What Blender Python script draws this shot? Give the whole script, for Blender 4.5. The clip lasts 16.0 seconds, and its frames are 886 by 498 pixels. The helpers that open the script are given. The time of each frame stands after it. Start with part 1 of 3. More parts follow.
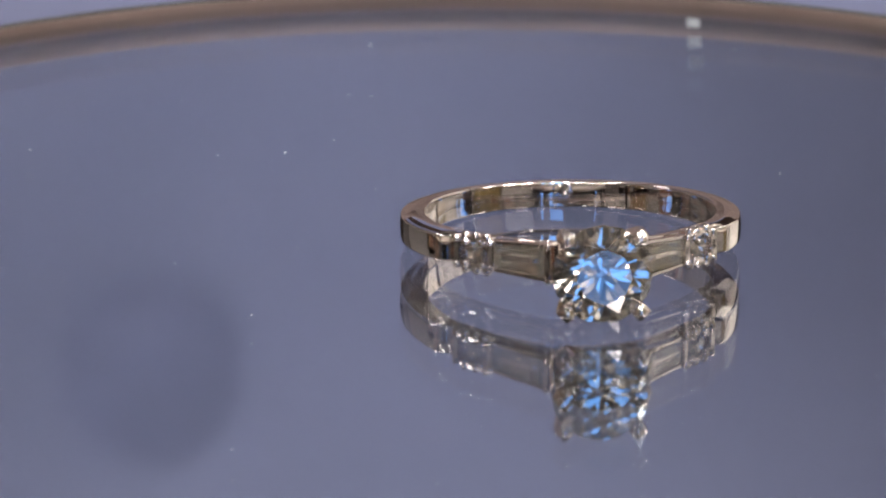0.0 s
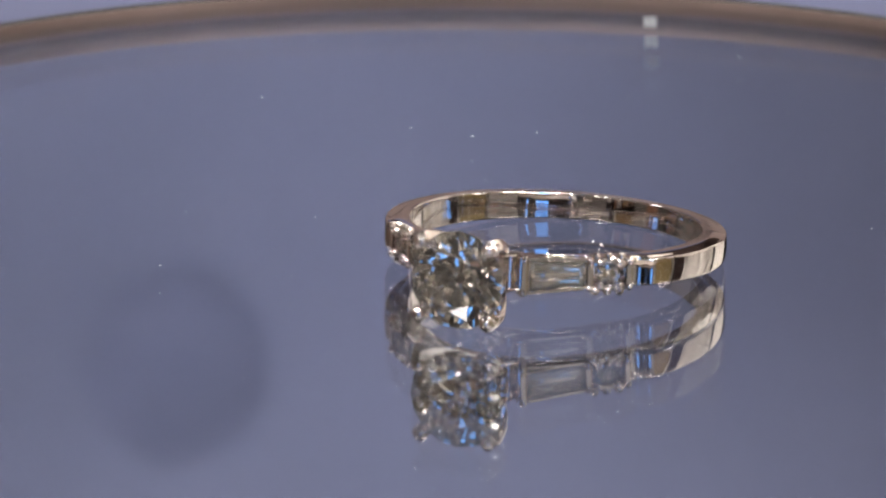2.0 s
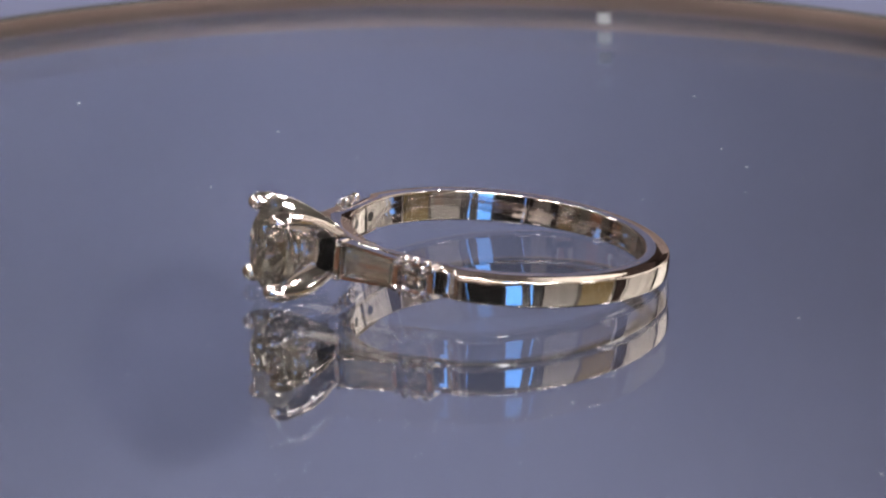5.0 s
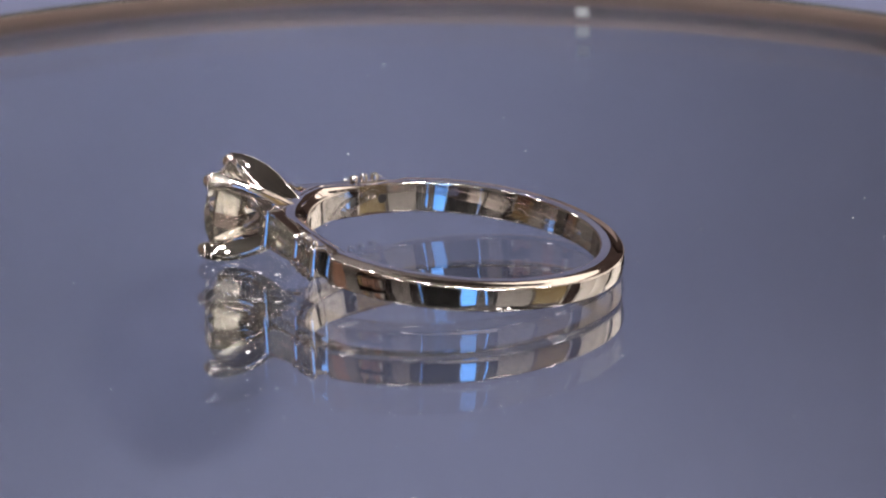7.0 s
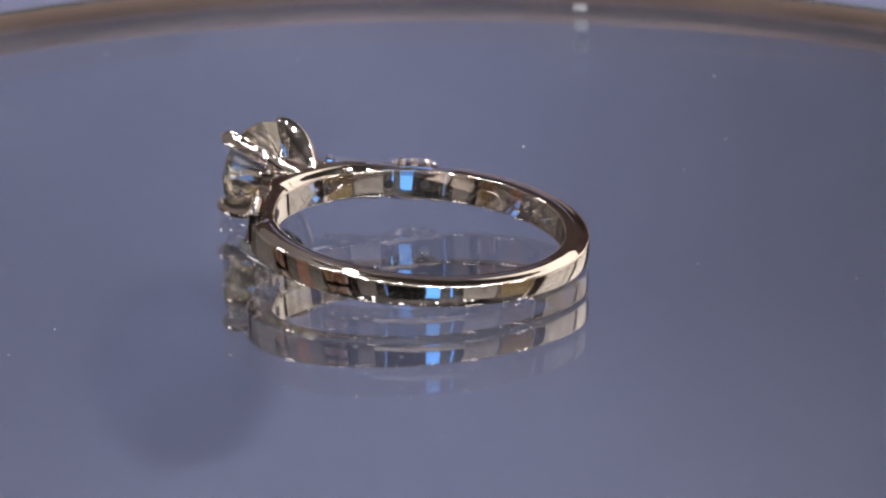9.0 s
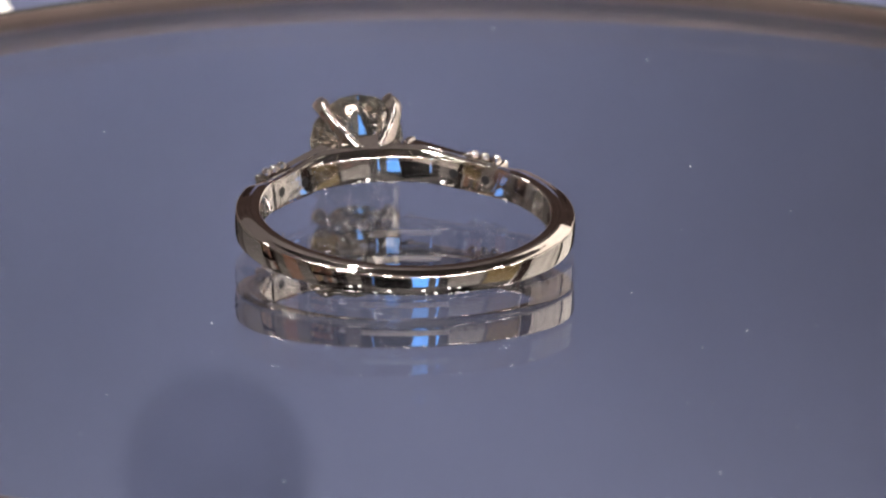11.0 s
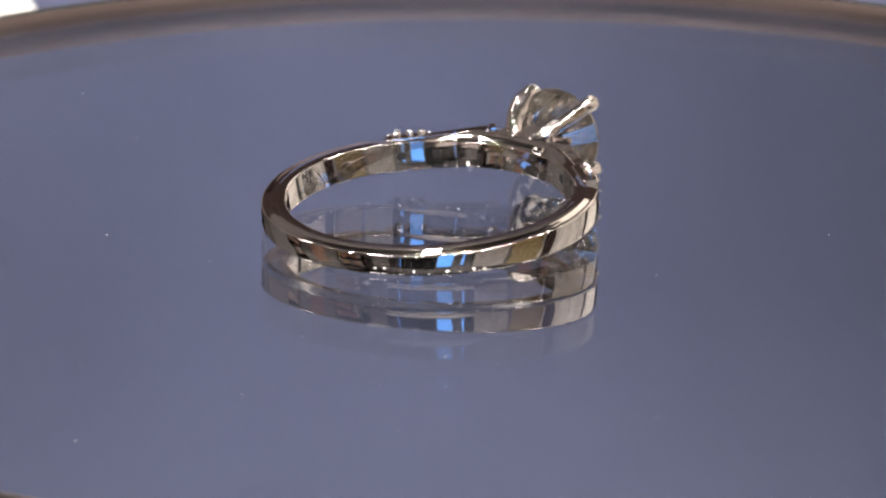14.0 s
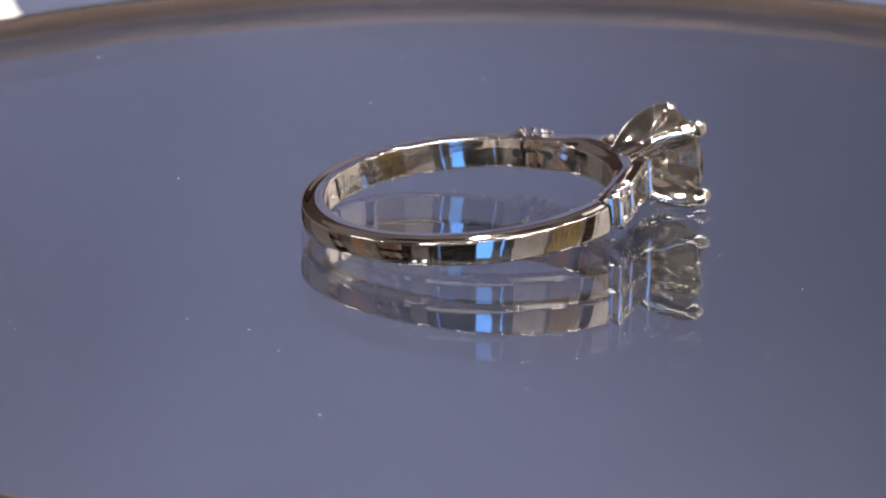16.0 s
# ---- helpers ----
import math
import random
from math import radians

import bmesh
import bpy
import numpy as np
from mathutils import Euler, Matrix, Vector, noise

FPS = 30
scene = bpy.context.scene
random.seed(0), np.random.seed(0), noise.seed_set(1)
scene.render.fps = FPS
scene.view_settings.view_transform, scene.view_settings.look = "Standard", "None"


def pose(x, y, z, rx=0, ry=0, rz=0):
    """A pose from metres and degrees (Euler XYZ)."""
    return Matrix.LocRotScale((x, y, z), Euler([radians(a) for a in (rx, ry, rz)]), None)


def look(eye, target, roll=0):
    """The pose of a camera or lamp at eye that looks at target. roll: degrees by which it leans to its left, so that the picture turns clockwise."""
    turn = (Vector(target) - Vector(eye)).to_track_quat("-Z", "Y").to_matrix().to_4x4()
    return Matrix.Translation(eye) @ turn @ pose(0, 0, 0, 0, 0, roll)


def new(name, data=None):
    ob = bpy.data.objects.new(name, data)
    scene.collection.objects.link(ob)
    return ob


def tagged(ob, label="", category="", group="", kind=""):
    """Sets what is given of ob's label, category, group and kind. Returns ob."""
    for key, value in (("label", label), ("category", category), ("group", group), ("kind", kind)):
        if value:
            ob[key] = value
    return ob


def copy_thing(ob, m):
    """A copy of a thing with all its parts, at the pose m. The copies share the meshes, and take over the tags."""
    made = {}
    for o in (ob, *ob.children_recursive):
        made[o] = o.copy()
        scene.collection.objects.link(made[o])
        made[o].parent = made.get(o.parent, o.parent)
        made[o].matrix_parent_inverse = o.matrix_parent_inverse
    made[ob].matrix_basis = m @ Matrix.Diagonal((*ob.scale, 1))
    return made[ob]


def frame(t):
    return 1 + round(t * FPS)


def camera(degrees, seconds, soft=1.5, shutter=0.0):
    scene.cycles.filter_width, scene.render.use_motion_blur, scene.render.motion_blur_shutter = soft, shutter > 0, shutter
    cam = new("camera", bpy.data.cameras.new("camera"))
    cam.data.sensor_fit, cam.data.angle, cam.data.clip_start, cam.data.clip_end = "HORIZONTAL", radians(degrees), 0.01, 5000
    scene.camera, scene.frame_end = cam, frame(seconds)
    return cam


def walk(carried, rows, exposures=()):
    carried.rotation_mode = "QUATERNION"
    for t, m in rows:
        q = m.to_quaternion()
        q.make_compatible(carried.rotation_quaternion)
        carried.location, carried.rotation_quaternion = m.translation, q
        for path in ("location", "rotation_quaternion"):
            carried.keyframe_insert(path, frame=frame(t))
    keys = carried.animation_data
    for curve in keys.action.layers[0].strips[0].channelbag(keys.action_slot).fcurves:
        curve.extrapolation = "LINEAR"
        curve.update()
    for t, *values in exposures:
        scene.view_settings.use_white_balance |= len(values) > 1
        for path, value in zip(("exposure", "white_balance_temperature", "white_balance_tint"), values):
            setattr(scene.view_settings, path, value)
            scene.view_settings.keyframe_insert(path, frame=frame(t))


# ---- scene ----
MM = 0.001
OMEGA = 15.82                     # degrees per second, clockwise from above
TILT = 4.9                        # the ring leans on its stone's prongs
cam = camera(6.743, 16.0, soft=2.2)
EYE = (0.0, -0.41328, 0.12746)
AIM = (-0.00256, -0.00047, 0.0)
walk(cam, [(0.0, look(EYE, AIM, 0.37)), (16.0, look(EYE, AIM, 0.37))], [(0.0, -0.44), (8.0, -0.52), (12.0, -0.60), (16.0, -0.61)])
scene.cycles.max_bounces, scene.cycles.transmission_bounces, scene.cycles.glossy_bounces = 32, 32, 16
cam.data.dof.use_dof = True
cam.data.dof.focus_distance = 0.430
cam.data.dof.aperture_fstop = 100.0

# ---- world and lamps ----
world = bpy.data.worlds.new("room_air")
world.use_nodes = True
world.node_tree.nodes["Background"].inputs[0].default_value = (0.02, 0.022, 0.03, 1)
world.node_tree.nodes["Background"].inputs[1].default_value = 0.3
scene.world = world


# ---- materials ----
def nodes_of(name):
    m = bpy.data.materials.new(name)
    m.use_nodes = True
    return m, m.node_tree.nodes, m.node_tree.links, m.node_tree.nodes["Principled BSDF"]


def surface(name, dark, light, rough=0.5, metal=0.0, scale=300.0, fine=3000.0, bump=0.1, spread=0.08, depth=0.00002):
    """Two scales of variation in colour and gloss, and a fine relief."""
    m, n, l, b = nodes_of(name)
    co = n.new("ShaderNodeTexCoord")
    big, small = n.new("ShaderNodeTexNoise"), n.new("ShaderNodeTexNoise")
    big.inputs["Scale"].default_value, small.inputs["Scale"].default_value = scale, fine
    big.inputs["Detail"].default_value, small.inputs["Detail"].default_value = 3.0, 3.0
    l.new(co.outputs["Object"], big.inputs["Vector"])
    l.new(co.outputs["Object"], small.inputs["Vector"])
    mix = n.new("ShaderNodeMix")
    mix.data_type = "RGBA"
    mix.inputs["A"].default_value, mix.inputs["B"].default_value = (*dark, 1), (*light, 1)
    ramp = n.new("ShaderNodeMapRange")
    ramp.inputs["From Min"].default_value, ramp.inputs["From Max"].default_value = 0.3, 0.7
    l.new(big.outputs["Fac"], ramp.inputs["Value"])
    l.new(ramp.outputs["Result"], mix.inputs["Factor"])
    l.new(mix.outputs["Result"], b.inputs["Base Color"])
    gloss = n.new("ShaderNodeMapRange")
    gloss.inputs["To Min"].default_value = max(0.0, rough - spread)
    gloss.inputs["To Max"].default_value = min(1.0, rough + spread)
    l.new(small.outputs["Fac"], gloss.inputs["Value"])
    l.new(gloss.outputs["Result"], b.inputs["Roughness"])
    b.inputs["Metallic"].default_value = metal
    if bump:
        bp = n.new("ShaderNodeBump")
        bp.inputs["Strength"].default_value, bp.inputs["Distance"].default_value = bump, depth
        l.new(small.outputs["Fac"], bp.inputs["Height"])
        l.new(bp.outputs["Normal"], b.inputs["Normal"])
    return m


def gem(name, colour, ior, rough=0.0, lift=0.0):
    """Clear stone or glass, with diffuse white added at its facets to imitate brightness."""
    m, n, l, b = nodes_of(name)
    n.remove(b)
    g = n.new("ShaderNodeBsdfGlass")
    g.inputs["Color"].default_value, g.inputs["IOR"].default_value, g.inputs["Roughness"].default_value = (*colour, 1), ior, rough
    last = g
    if lift:
        d, last = n.new("ShaderNodeBsdfDiffuse"), n.new("ShaderNodeMixShader")
        d.inputs["Color"].default_value = (0.80, 0.79, 0.77, 1)
        last.inputs[0].default_value = lift
        l.new(g.outputs[0], last.inputs[1])
        l.new(d.outputs[0], last.inputs[2])
    l.new(last.outputs[0], n["Material Output"].inputs["Surface"])
    return m


def glow(name, colour, strength):
    m, n, l, b = nodes_of(name)
    n.remove(b)
    e = n.new("ShaderNodeEmission")
    e.inputs[0].default_value, e.inputs[1].default_value = (*colour, 1), strength
    l.new(e.outputs[0], n["Material Output"].inputs["Surface"])
    return m


def polished(name, dark, light, rough):
    """Polished metal: faint ripples that bend the mirrored room, and hairline scratches."""
    m = surface(name, dark, light, rough, 1.0, 250.0, 2500.0, 0.11, 0.018, 0.00001)
    n, l, b = m.node_tree.nodes, m.node_tree.links, m.node_tree.nodes["Principled BSDF"]
    co, wave, bp = n.new("ShaderNodeTexCoord"), n.new("ShaderNodeTexNoise"), n.new("ShaderNodeBump")
    wave.inputs["Scale"].default_value, wave.inputs["Detail"].default_value = 480.0, 2.0
    bp.inputs["Strength"].default_value, bp.inputs["Distance"].default_value = 0.55, 0.00004
    l.new(co.outputs["Object"], wave.inputs["Vector"])
    l.new(wave.outputs["Fac"], bp.inputs["Height"])
    l.new(b.inputs["Normal"].links[0].from_socket, bp.inputs["Normal"])
    l.new(bp.outputs["Normal"], b.inputs["Normal"])
    # a small share of polishing haze, also imitating bloom around the highlights
    haze, mixed = n.new("ShaderNodeBsdfPrincipled"), n.new("ShaderNodeMixShader")
    haze.inputs["Metallic"].default_value, haze.inputs["Roughness"].default_value = 1.0, 0.13
    haze.inputs["Base Color"].default_value = (*light, 1)
    l.new(bp.outputs["Normal"], haze.inputs["Normal"])
    mixed.inputs[0].default_value = 0.05
    l.new(b.outputs[0], mixed.inputs[1])
    l.new(haze.outputs[0], mixed.inputs[2])
    l.new(mixed.outputs[0], n["Material Output"].inputs["Surface"])
    return m


GOLD = polished("white_gold", (0.85, 0.80, 0.785), (0.945, 0.895, 0.88), 0.022)
DIAMOND = gem("diamond", (0.99, 0.985, 0.97), 2.30, 0.0, 0.010)
PALE_STONE = gem("baguette_diamond", (0.99, 0.985, 0.965), 2.2, 0.0, 0.03)
PLATE_GLASS = gem("plate_glass", (0.97, 0.98, 0.985), 1.52)
SILVERING = surface("mirror_silvering", (0.86, 0.87, 0.89), (0.88, 0.89, 0.91), 0.012, 1.0, 40.0, 400.0, 0.0, 0.004)
EDGE = surface("dark_edge_paint", (0.0748, 0.0524, 0.0505), (0.1122, 0.0823, 0.0785), 0.7, 0.0, 60.0, 900.0, 0.1)
LIP = surface("rose_metal_lip", (0.1050, 0.0742, 0.0691), (0.1434, 0.1037, 0.0973), 0.45, 0.3, 50.0, 1500.0, 0.1)
BLACK = surface("black_plastic", (0.012, 0.012, 0.014), (0.022, 0.022, 0.026), 0.45, 0.0, 60.0, 1500.0, 0.2)
MATT_BLACK = surface("matt_black_paint", (0.004, 0.004, 0.0045), (0.008, 0.008, 0.009), 0.9, 0.0, 60.0, 1500.0, 0.1)
PAPER = surface("blue_grey_paper", (0.059, 0.0688, 0.128), (0.0752, 0.0858, 0.157), 0.85, 0.0, 14.0, 900.0, 0.15)
# darker paper colour for the disc that imitates a soft dark patch
PATCH_GREY = surface("patch_grey", (0.0520, 0.0605, 0.1130), (0.0655, 0.0750, 0.1385), 0.95, 0.0, 60.0, 900.0, 0.2)
DUST = surface("dust", (0.3200, 0.3200, 0.3400), (0.5200, 0.5200, 0.5200), 0.8, 0.0, 900.0, 5000.0, 0.0)
WHITE = surface("glare_card", (0.80, 0.80, 0.79), (0.86, 0.86, 0.85), 0.6, 0.0, 90.0, 1500.0, 0.1)
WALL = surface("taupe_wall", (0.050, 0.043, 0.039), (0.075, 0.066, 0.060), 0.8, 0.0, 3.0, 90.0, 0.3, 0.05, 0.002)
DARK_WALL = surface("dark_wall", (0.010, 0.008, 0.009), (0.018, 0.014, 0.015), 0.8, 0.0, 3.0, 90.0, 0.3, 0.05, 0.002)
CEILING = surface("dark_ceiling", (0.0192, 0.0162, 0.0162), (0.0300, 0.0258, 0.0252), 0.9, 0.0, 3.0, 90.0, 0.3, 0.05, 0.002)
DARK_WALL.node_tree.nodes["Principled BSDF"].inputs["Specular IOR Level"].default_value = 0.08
BROWN = surface("dark_brown_wood", (0.0150, 0.0097, 0.0093), (0.0300, 0.0195, 0.0177), 0.85, 0.0, 9.0, 150.0, 0.2, 0.08, 0.001)
DARK_CLOTH = surface("dark_cloth", (0.002, 0.002, 0.0025), (0.004, 0.004, 0.0045), 0.9, 0.0, 5.0, 300.0, 0.4, 0.05, 0.002)
for dull in (BROWN, DARK_CLOTH):
    dull.node_tree.nodes["Principled BSDF"].inputs["Specular IOR Level"].default_value = 0.08
BOX_WOOD = surface("box_wood", (0.1008, 0.0720, 0.0672), (0.1536, 0.1128, 0.1056), 0.5, 0.0, 25.0, 400.0, 0.2, 0.08, 0.0005)
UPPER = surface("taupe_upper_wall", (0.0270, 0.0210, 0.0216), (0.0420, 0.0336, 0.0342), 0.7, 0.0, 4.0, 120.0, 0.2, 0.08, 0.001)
TABLE_WOOD = surface("pale_table_wood", (0.30, 0.262, 0.215), (0.40, 0.355, 0.30), 0.5, 0.0, 14.0, 220.0, 0.15, 0.08, 0.0005)
CREAM = surface("cream_paint", (0.62, 0.575, 0.53), (0.78, 0.735, 0.69), 0.6, 0.0, 8.0, 200.0, 0.1)
TAN = surface("tan_wood", (0.105, 0.072, 0.02), (0.15, 0.106, 0.036), 0.5, 0.0, 9.0, 150.0, 0.2, 0.08, 0.001)
SOFT_TAUPE = surface("pale_taupe_paint", (0.0440, 0.0368, 0.0352), (0.0680, 0.0580, 0.0552), 0.6, 0.0, 8.0, 200.0, 0.1)
GREY = surface("grey_laminate", (0.1760, 0.1648, 0.1568), (0.2480, 0.2336, 0.2224), 0.5, 0.0, 6.0, 150.0, 0.1)
RUST = surface("rust_brown_wood", (0.0715, 0.0247, 0.0104), (0.1235, 0.0468, 0.0208), 0.5, 0.0, 12.0, 150.0, 0.2, 0.08, 0.001)
# glow of the squares that imitate a lamp's repeated reflections
LIGHT_BRIGHT = glow("bright_square_glow", (1.0, 0.98, 0.95), 0.80)
LIGHT_HALF = glow("half_square_glow", (0.93, 0.95, 1.0), 0.42)
LIGHT_FAINT = glow("faint_square_glow", (0.75, 0.80, 1.0), 0.22)
SKY_GLOW = glow("blue_daylight", (0.15, 0.41, 1.0), 2.7)
SPOT_GLOW = glow("downlight_glow", (1.0, 0.92, 0.83), 610.0)
FILL_GLOW = glow("fill_panel_glow", (1.0, 0.84, 0.78), 22.0)
BULB_GLOW = glow("bulb_glow", (1.0, 0.95, 0.88), 150.0)


# ---- building helpers ----
def part(name, bm, material, parent=None, label="", smooth=False, at=None):
    me = bpy.data.meshes.new(name)
    bmesh.ops.recalc_face_normals(bm, faces=bm.faces[:])
    for f in bm.faces:
        f.smooth = smooth
    bm.to_mesh(me)
    bm.free()
    me.materials.append(material)
    ob = new(name, me)
    if parent is not None:
        ob.parent = parent
    if at is not None:
        ob.matrix_basis = at
    if label:
        tagged(ob, label)
    return ob


def box(bm, lo, hi, bevel=0.0, m=None):
    lo, hi = Vector(lo), Vector(hi)
    made = bmesh.ops.create_cube(bm, size=1.0)["verts"]
    for v in made:
        v.co = Vector([lo[i] + (v.co[i] + 0.5) * (hi[i] - lo[i]) for i in range(3)])
    if bevel:
        es = list({e for v in made for e in v.link_edges})
        made = bmesh.ops.bevel(bm, geom=es, offset=bevel, segments=2, profile=0.5, affect="EDGES")["verts"]
    if m is not None:
        bmesh.ops.transform(bm, matrix=m, verts=list(set(made)))


def boxed(name, lo, hi, material, parent=None, bevel=0.0, label=""):
    bm = bmesh.new()
    box(bm, lo, hi, bevel)
    return part(name, bm, material, parent, label)


def hull(points, scale=MM):
    bm = bmesh.new()
    for p in points:
        bm.verts.new(Vector(p) * scale)
    bmesh.ops.convex_hull(bm, input=bm.verts[:])
    bmesh.ops.dissolve_limit(bm, angle_limit=radians(1.0), verts=bm.verts[:], edges=bm.edges[:])
    return bm


def bead(r, c=(0, 0, 0), sx=1.0):
    bm = bmesh.new()
    bmesh.ops.create_uvsphere(bm, u_segments=14, v_segments=9, radius=r * MM)
    for v in bm.verts:
        v.co = Vector((v.co.x * sx, v.co.y, v.co.z)) + Vector(c) * MM
    return bm


def lathe(profile, n, closed=True):
    """Turn (radius, height) pairs in millimetres about z; the height and radius may depend on the angle."""
    bm = bmesh.new()
    rings = []
    for i in range(n):
        a = 2 * math.pi * i / n
        pr = profile(a) if callable(profile) else profile
        rings.append([bm.verts.new((r * math.cos(a) * MM, r * math.sin(a) * MM, z * MM)) for r, z in pr])
    k = len(rings[0])
    for i in range(n):
        p, q = rings[i], rings[(i + 1) % n]
        for j in range(k if closed else k - 1):
            bm.faces.new((p[j], q[j], q[(j + 1) % k], p[(j + 1) % k]))
    return bm


def rounded(r0, r1, z0, z1, c, seg=4):
    """A rounded rectangle of radii r0..r1 and heights z0..z1."""
    pts = []
    for cx, cz, a0 in ((r1 - c, z1 - c, 0), (r0 + c, z1 - c, 90), (r0 + c, z0 + c, 180), (r1 - c, z0 + c, 270)):
        for s in range(seg + 1):
            a = radians(a0 + 90 * s / seg)
            pts.append((cx + c * math.cos(a), cz + c * math.sin(a)))
    return pts


# ---- the room that the metal mirrors ----
def room():
    x0, x1, y0, y1, z0, z1 = -1.7, 1.7, -1.7, 1.5, -0.8, 1.7
    t = 0.1
    tagged(boxed("floor", (x0 - t, y0 - t, z0 - t), (x1 + t, y1 + t, z0), BROWN), "dark brown floor of the room", "floor", kind="structure")
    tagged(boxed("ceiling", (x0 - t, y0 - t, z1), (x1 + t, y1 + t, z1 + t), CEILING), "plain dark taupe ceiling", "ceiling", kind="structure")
    tagged(boxed("wall_west", (x0 - t, y0, z0), (x0, y1, z1), WALL), "plain taupe wall", "wall", kind="structure")
    tagged(boxed("wall_east", (x1, y0, z0), (x1 + t, y1, z1), WALL), "plain taupe wall", "wall", kind="structure")
    tagged(boxed("wall_north", (x0 - t, y1, z0), (x1 + t, y1 + t, z1), SOFT_TAUPE), "plain taupe painted wall", "wall", kind="structure")
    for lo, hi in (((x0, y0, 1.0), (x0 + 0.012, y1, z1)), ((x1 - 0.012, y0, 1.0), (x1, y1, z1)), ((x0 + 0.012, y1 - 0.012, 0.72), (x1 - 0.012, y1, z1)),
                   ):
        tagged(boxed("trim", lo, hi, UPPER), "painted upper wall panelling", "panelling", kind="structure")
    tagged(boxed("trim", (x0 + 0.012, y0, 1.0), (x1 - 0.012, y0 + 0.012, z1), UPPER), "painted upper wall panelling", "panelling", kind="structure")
    # south wall with the window's opening
    wx0, wx1, wz0, wz1 = 0.13, 0.95, 0.12, 0.98
    bm = bmesh.new()
    nx0, nx1 = -0.68, -0.60
    box(bm, (x0 - t, y0 - t, z0), (nx0, y0, z1))
    box(bm, (nx1, y0 - t, z0), (wx0, y0, z1))
    box(bm, (nx0, y0 - t, z0), (nx1, y0, wz0))
    box(bm, (nx0, y0 - t, wz1), (nx1, y0, z1))
    box(bm, (wx1, y0 - t, z0), (x1 + t, y0, z1))
    box(bm, (wx0, y0 - t, z0), (wx1, y0, wz0))
    box(bm, (wx0, y0 - t, wz1), (wx1, y0, z1))
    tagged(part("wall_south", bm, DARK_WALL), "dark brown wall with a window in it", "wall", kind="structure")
    win = tagged(new("window_1"), "window with dark frame and blue daylight", "window", kind="structure")
    win.location = ((wx0 + wx1) / 2, y0 - 0.05, (wz0 + wz1) / 2)
    cx, cz = win.location.x, win.location.z
    for a, b in (((wx0, wz0), (wx0 + 0.04, wz1)), ((wx1 - 0.04, wz0), (wx1, wz1)), ((wx0 + 0.04, wz0), (wx1 - 0.04, wz0 + 0.04)),
                 ((wx0 + 0.04, wz1 - 0.04), (wx1 - 0.04, wz1)), ((0.50, wz0 + 0.04), (0.69, wz1 - 0.04)), ((0.76, wz0 + 0.04), (0.91, wz1 - 0.04))):
        boxed("window_frame", (a[0] - cx, -0.04, a[1] - cz), (b[0] - cx, 0.04, b[1] - cz), BLACK, win, 0.004)
    slit = tagged(new("window_2"), "tall narrow window with a dark frame", "window", kind="structure")
    slit.location = (0.5 * (nx0 + nx1), y0 - 0.05, (wz0 + wz1) / 2)
    hw, hh = 0.5 * (nx1 - nx0), 0.5 * (wz1 - wz0)
    for a, b in (((-hw, -hh), (0.02 - hw, hh)), ((hw - 0.02, -hh), (hw, hh)), ((0.02 - hw, -hh), (hw - 0.02, 0.04 - hh)), ((0.02 - hw, hh - 0.04), (hw - 0.02, hh))):
        boxed("window_frame", (a[0], -0.04, a[1]), (b[0], 0.04, b[1]), BLACK, slit, 0.003)
    tagged(boxed("backdrop", (nx0 - 0.3, y0 - 0.32, wz0 - 0.1), (nx1 + 0.12, y0 - 0.30, wz1 + 0.1), SKY_GLOW), "blue sky outside the narrow window", "sky", kind="structure")
    tagged(boxed("backdrop", (wx0 - 0.1, y0 - 0.32, wz0 - 0.1), (wx1 + 0.1, y0 - 0.30, wz1 + 0.1), SKY_GLOW), "blue sky outside the window", "sky", kind="structure")


def on_ring(az, r):
    return math.sin(radians(az)) * r, -math.cos(radians(az)) * r


def cabinet(name, az0, az1, r, z0, z1, material, label, category, doors=2):
    """A cabinet that faces the table, with doors in its front."""
    (ax, ay), (bx, by) = on_ring(az0, r), on_ring(az1, r)
    mid = Vector(((ax + bx) / 2, (ay + by) / 2, z0))
    w = math.hypot(bx - ax, by - ay)
    ob = tagged(new(name), label, category)
    ob.matrix_basis = Matrix.Translation(mid) @ Matrix.Rotation(math.atan2(by - ay, bx - ax), 4, "Z")
    boxed("body", (-w / 2, -0.25, 0), (w / 2, -0.02, z1 - z0), material, ob, 0.004)
    for i in range(doors):
        a = -w / 2 + 0.01 + i * (w - 0.01) / doors
        d = boxed("door", (a, -0.016, 0.02), (a + (w - 0.01) / doors - 0.012, 0.004, z1 - z0 - 0.02), material, ob, 0.004)
        boxed("handle", (a + 0.03, 0.006, (z1 - z0) * 0.5), (a + 0.045, 0.022, (z1 - z0) * 0.5 + 0.12), BLACK, d, 0.003)
    return ob


def drape():
    """A pleated cream curtain before the far wall."""
    bm = bmesh.new()
    n, cols = 150, []
    for i in range(n + 1):
        x = 0.24 + 1.10 * i / n
        y = 1.36 + 0.028 * math.sin(i * 0.62) + 0.010 * math.sin(i * 1.7 + 1)
        cols.append((bm.verts.new((x, y, -0.78)), bm.verts.new((x, y, 1.30))))
    for p, q in zip(cols, cols[1:]):
        bm.faces.new((p[0], q[0], q[1], p[1]))
    ob = part("pleated_curtain", bm, CREAM, None, "", True)
    mod = ob.modifiers.new("thickness", "SOLIDIFY")
    mod.thickness = 0.003
    tagged(ob, "cream pleated curtain hanging from a dark rail", "curtain")
    tagged(boxed("curtain_rail", (0.20, 1.34, 1.302), (1.38, 1.478, 1.33), BLACK, None, 0.004), "black rail fixed to the wall above the curtain", "curtain rail")
    return ob


